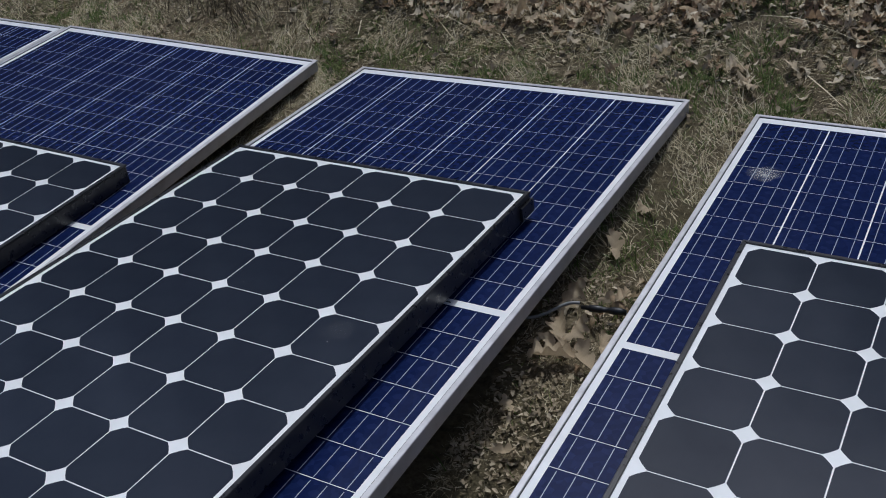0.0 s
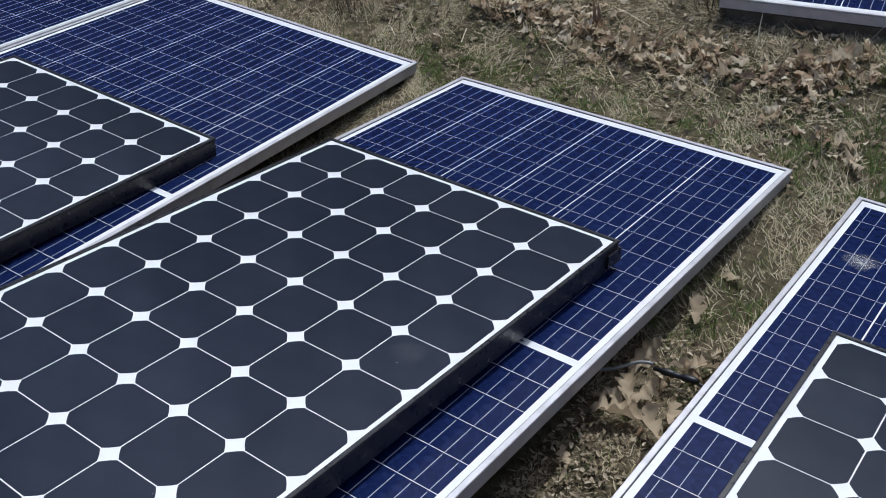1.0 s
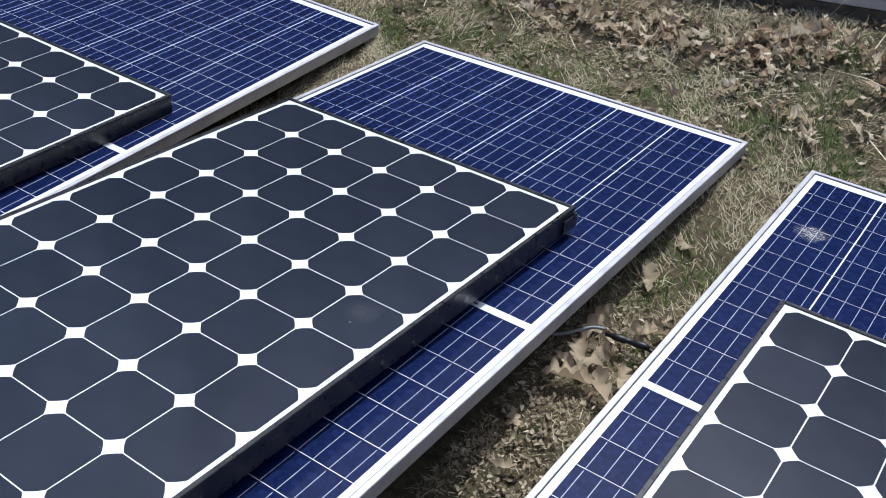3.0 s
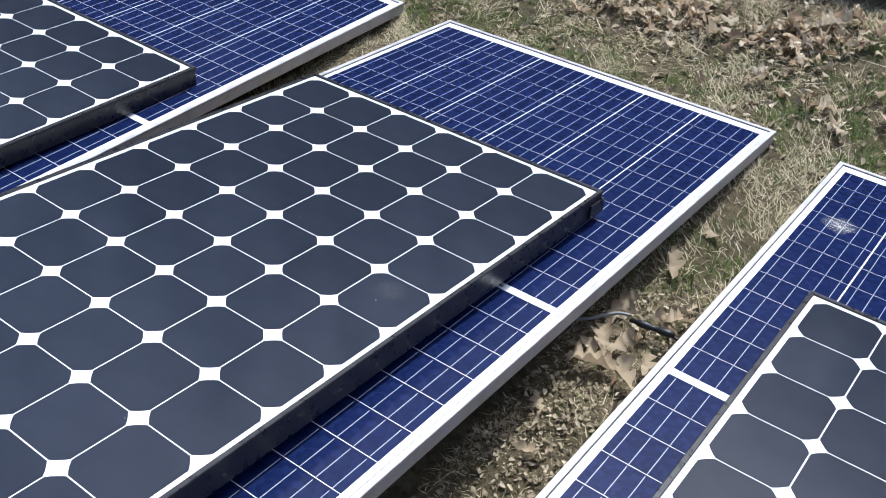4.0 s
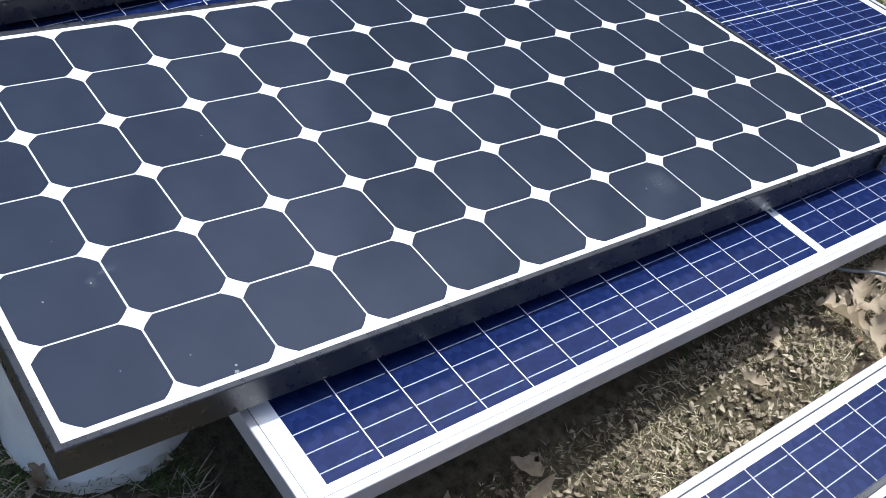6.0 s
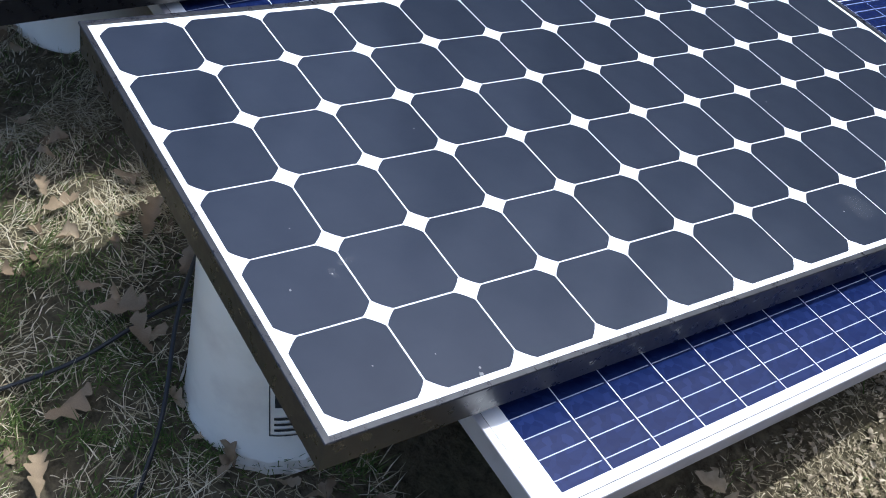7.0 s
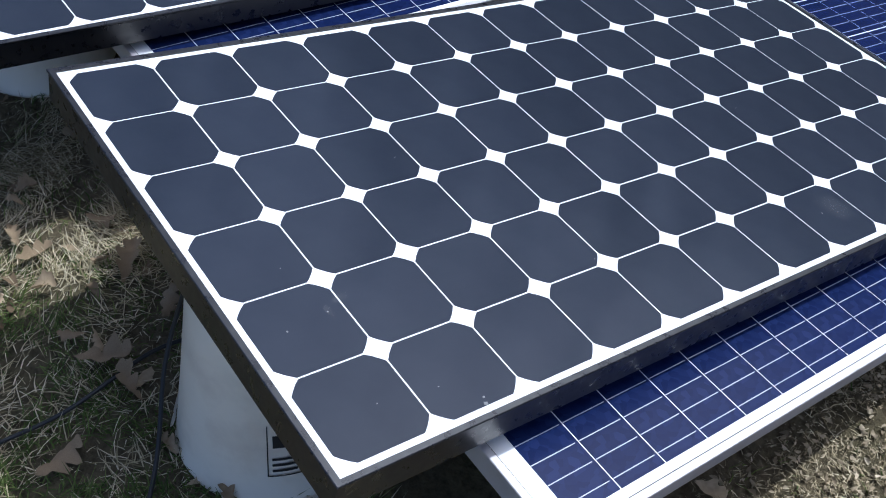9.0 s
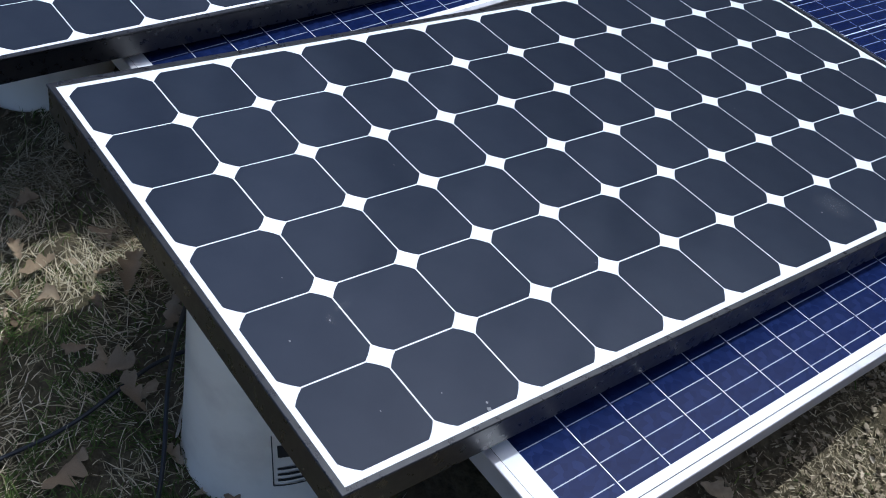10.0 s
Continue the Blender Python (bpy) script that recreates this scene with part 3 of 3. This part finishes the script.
def leaf_grid(n=25, deep=0.26, phase=0.35, count=3.3):
    """Flat oak-leaf outline, unit length: rows of left edge, midrib, right edge."""
    u = np.linspace(0, 1, n)
    body = 0.235 * np.sin(math.pi * np.clip(u, 0.0, 1) ** 1.25) ** 0.8
    lobes = 1 - deep + deep * np.abs(np.cos(math.pi * (count * u ** 0.95 + phase))) ** 0.8
    w = body * lobes + 0.012
    w[0], w[-1] = 0.008, 0.01
    return u, w


def leaf_verts(length, curl, arch, twist, deep=0.26):
    count, first = rng.uniform(2.8, 3.9), rng.uniform(0, 1)
    wide = rng.uniform(0.8, 1.15)
    out = []
    for side in (-1, 0, 1):
        u, w = leaf_grid(25, deep, first + (0.3 if side > 0 else 0.0) + rng.uniform(-0.12, 0.12), count)
        xx = side * w * wide * (1 + 0.06 * rng.normal(0, 1, len(u)).clip(-1, 1) * (u > 0.08))
        yy = u - 0.5 + (0.5 * (w - w.mean()) if side else 0) + (0.06 * np.sin(2.4 * u + first * 6))
        xx = xx + 0.07 * np.sin(3.0 * u + 5 * first)
        z = curl * (np.abs(xx) ** 1.4) * 4.5 + arch * ((u - 0.5) ** 2) * 1.6 + twist * xx * (u - 0.5) * 2.0 + (0.022 * np.sin(u * 15 + 2 * side + 6 * first) if side else 0)
        out.append(np.stack([xx, yy, z], 1))
    return np.stack(out, 1).reshape(-1, 3) * length


LEAF_FACES = np.array([f for i in range(24) for f in ((3 * i, 3 * i + 1, 3 * i + 4, 3 * i + 3), (3 * i + 1, 3 * i + 2, 3 * i + 5, 3 * i + 4))])


def litter(name, x, y, size, material, label, lift=0.012, deep=0.5, curl=1.0):
    vs, fs = [], []
    for i in range(len(x)):
        v = leaf_verts(rng.uniform(*size), curl * rng.normal(0.1, 0.45), curl * rng.normal(0.1, 0.35), curl * rng.normal(0, 0.45), deep * rng.uniform(0.5, 1.15))
        r = np.array(Euler((rng.normal(0, 0.17), rng.normal(0, 0.17), rng.uniform(0, 6.28))).to_matrix())
        v = v @ r.T
        v[:, 2] -= v[:, 2].min() * 0.6
        v += (x[i], y[i], float(ground_z(x[i], y[i])) + rng.uniform(0.0, lift))
        vs.append(v), fs.append(LEAF_FACES + 75 * i)
    me = bpy.data.meshes.new(name)
    me.from_pydata(np.concatenate(vs).tolist(), [], np.concatenate(fs).tolist())
    me.materials.append(material)
    me.polygons.foreach_set("use_smooth", np.ones(len(me.polygons), bool))
    return tagged(new(name, me), label, "leaves", kind="stuff")


# drifts of litter behind the row, in the gap and in the shade
x, y = scatter([(-3.2, 1.2, 2.3, 3.4)], 3000)
ridge = np.exp(-((y - 2.63 - 0.05 * np.sin(3 * x)) / 0.065) ** 2) * step(x, -1.35, -0.95)
side = np.exp(-((x - 0.1) / 0.22) ** 2) * np.exp(-((y - 2.55) / 0.2) ** 2) + step(x, 0.3, 0.5) * step(y, 2.35, 2.5)
k = rng.random(len(x)) < np.clip(1.15 * ridge + 0.4 * side + 0.16 * step(y, 2.8, 3.0) + 0.02, 0, 1) * np.clip(1.8 * patch(x, y, 11.0, 5) - 0.15, 0.05, 1)
litter("leaf_litter", x[k], y[k], (0.02, 0.06), LITTER, "drift of curled dead brown oak leaves", 0.03, 0.85, 1.25)
x, y = scatter([(-2.6, 1.1, 2.1, 3.0)], 800)
litter("leaf_crumbs", x, y, (0.01, 0.03), CRUMB, "crumbled bits of dead leaf in the grass", 0.012, 0.3)
x, y = scatter([(0.05, 0.45, 0.0, 1.5)], 900)
k = rng.random(len(x)) < np.clip(0.9 * np.exp(-((y - 1.27) / 0.13) ** 2) + 0.55 * (1 - step(y, 0.45, 0.75)) + 0.05, 0, 1) * 0.33
litter("leaf_litter", x[k], y[k], (0.02, 0.07), LEAF, "broken pale dead leaves between two panels", 0.02, 0.6)
x, y = scatter([(-1.9, 0.4, -0.7, 0.35)], 110)
litter("leaf_litter", x, y, (0.02, 0.06), SHADED_LEAF, "scattered dead leaves on straw and grass", 0.018, 0.55)

x, y = scatter([(0.02, 0.5, 0.1, 1.6)], 62000)
k = rng.random(len(x)) < np.clip(1.5 * patch(x, y, 24.0, 57) - 0.1, 0.06, 1)
blades("straw_chaff", x[k], y[k], rng.uniform(0.006, 0.02, k.sum()), 0.92, 0.0028, CHAFF, "fine chopped straw chaff matted on the soil", 2.5)
x, y = scatter([(0.06, 0.46, 0.1, 1.5)], 9500)
k = rng.random(len(x)) < np.clip(0.25 + 0.9 * patch(x, y, 16.0, 58), 0, 1)
x, y = x[k], y[k]
half = rng.random(len(x)) < 0.6
litter("leaf_crumbs", x[half], y[half], (0.006, 0.017), CRUMB, "crumbled brown bits of dead leaf on soil", 0.012, 0.12)
litter("leaf_crumbs", x[~half], y[~half], (0.006, 0.015), CRUMB, "pale bits of dead leaf and bark on soil", 0.016, 0.12)

# single oak leaves
LEAVES = []
for c, a, t in ((0.45, 0.3, 0.35), (-0.3, 0.35, -0.4), (0.5, -0.25, 0.3), (0.35, 0.45, 0.45)):
    me = bpy.data.meshes.new("oak_leaf")
    me.from_pydata(leaf_verts(1.0, c, a, t, 0.7).tolist(), [], LEAF_FACES.tolist())
    me.materials.append(LEAF)
    me.polygons.foreach_set("use_smooth", np.ones(len(me.polygons), bool))
    LEAVES.append(me)
SHADED_LEAVES = [m.copy() for m in LEAVES]
for m in SHADED_LEAVES:
    m.materials[0] = SHADED_LEAF


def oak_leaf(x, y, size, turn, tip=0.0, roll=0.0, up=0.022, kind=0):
    # Leaves on the near, shaded side take the darker copy.
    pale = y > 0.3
    ob = tagged(new("oak_leaf", (LEAVES if pale else SHADED_LEAVES)[kind]), "curled pale tan dead oak leaf on the grass" if pale else "dead oak leaf in a shade-darkened brown beside a pail", "leaf", "single oak leaves")
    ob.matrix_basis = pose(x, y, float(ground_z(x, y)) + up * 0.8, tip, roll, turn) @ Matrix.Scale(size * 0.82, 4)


for row in ((0.166, 1.585, 0.10, 20, 25, 10, 0.03, 0), (0.15, 1.40, 0.12, -20, 15, 20, 0.03, 1), (0.17, 1.30, 0.10, 35, 5, -15, 0.03, 2), (0.20, 1.24, 0.08, 80, 10, 0, 0.025, 0),
            (0.24, 1.42, 0.08, -60, 20, 10, 0.03, 3), (0.18, 1.74, 0.07, 60, 0, 10, 0.02, 1), (0.205, 1.302, 0.09, -30, 24, 10, 0.045, 1), (0.182, 1.219, 0.10, 120, 12, 20, 0.035, 2), (0.256, 1.224, 0.10, 60, 18, 8, 0.035, 3), (0.263, 1.283, 0.08, 10, 8, 22, 0.03, 0), (0.259, 1.433, 0.08, 150, 22, 5, 0.03, 2), (0.159, 1.086, 0.06, 40, 10, 5, 0.02, 1), (0.204, 0.984, 0.06, -70, 14, 8, 0.02, 3), (0.14, 0.42, 0.12, 10, 10, 5, 0.03, 0), (0.20, 0.40, 0.10, 70, 0, 15, 0.03, 2),
            (0.25, 0.5, 0.09, -40, 15, 0, 0.03, 3), (0.30, 0.60, 0.07, 15, 10, 10, 0.025, 1), (-0.587, -0.067, 0.125, -35, 8, 12, 0.035, 0), (-0.454, -0.193, 0.11, 5, 10, 0, 0.025, 1), (-0.52, -0.062, 0.09, 100, 14, 8, 0.03, 3), (-0.642, 0.063, 0.09, 40, 12, 5, 0.03, 1),
            (-0.771, 0.046, 0.10, 60, 20, 5, 0.03, 2), (-0.871, -0.083, 0.08, 20, 0, 10, 0.025, 3), (-0.93, -0.102, 0.07, 75, 8, 4, 0.025, 0), (-0.89, 0.048, 0.08, -50, 10, 6, 0.025, 1), (-0.36, -0.27, 0.08, 80, 10, 5, 0.02, 2), (0.02, 0.22, 0.10, 30, 5, 5, 0.02, 0)):
    oak_leaf(*row)


# ---- unseen bare woods, added to darken the sky the panels mirror ----
def woods(name, count, near, deep, seed):
    r = random.Random(seed)
    vs, fs = [], []

    def limb(p, d, length, rad, level):
        q = p + d * length
        side = d.cross(Vector((0.3, 0.9, 0.2))).normalized()
        other = d.cross(side)
        k = len(vs)
        for c, w in ((p, rad), (q, rad * 0.62)):
            for a in range(4):
                vs.append(c + (side * math.cos(a * math.pi / 2) + other * math.sin(a * math.pi / 2)) * w)
        for a in range(4):
            fs.append((k + a, k + (a + 1) % 4, k + 4 + (a + 1) % 4, k + 4 + a))
        if level:
            for _ in range(3 if level > 1 else 4):
                turn = Vector((r.gauss(0, 0.55), r.gauss(0, 0.55), r.gauss(0.12, 0.3)))
                limb(p + d * length * r.uniform(0.55, 1.0), (d + turn).normalized(), length * r.uniform(0.5, 0.8), rad * r.uniform(0.4, 0.62), level - 1)

    for i in range(count):
        a, dist = math.radians(15) + math.radians(185) * (i + r.random()) / count, near + deep * r.random()
        h = r.uniform(3.0, 5.4)
        limb(Vector((dist * math.cos(a), dist * math.sin(a), -0.3)), Vector((r.gauss(0, 0.05), r.gauss(0, 0.05), 1)).normalized(), h, r.uniform(0.16, 0.3), 4)
    me = bpy.data.meshes.new(name)
    me.from_pydata([tuple(v) for v in vs], [], fs)
    me.materials.append(BARK)
    tagged(new(name, me), "unseen bare trees added to darken the mirrored sky", "woods", kind="stuff")


BARK, bnt, bb = mat("grey_bark", (0.1, 0.085, 0.07), 0.9)
bnt.links.new(ramp(bnt, tex_noise(bnt, 3.0, 6.0), [(0.3, (0.06, 0.05, 0.042)), (0.7, (0.15, 0.13, 0.11))]), bb.inputs["Base Color"])
woods("unseen_woods", 460, 14.0, 14.0, 21)
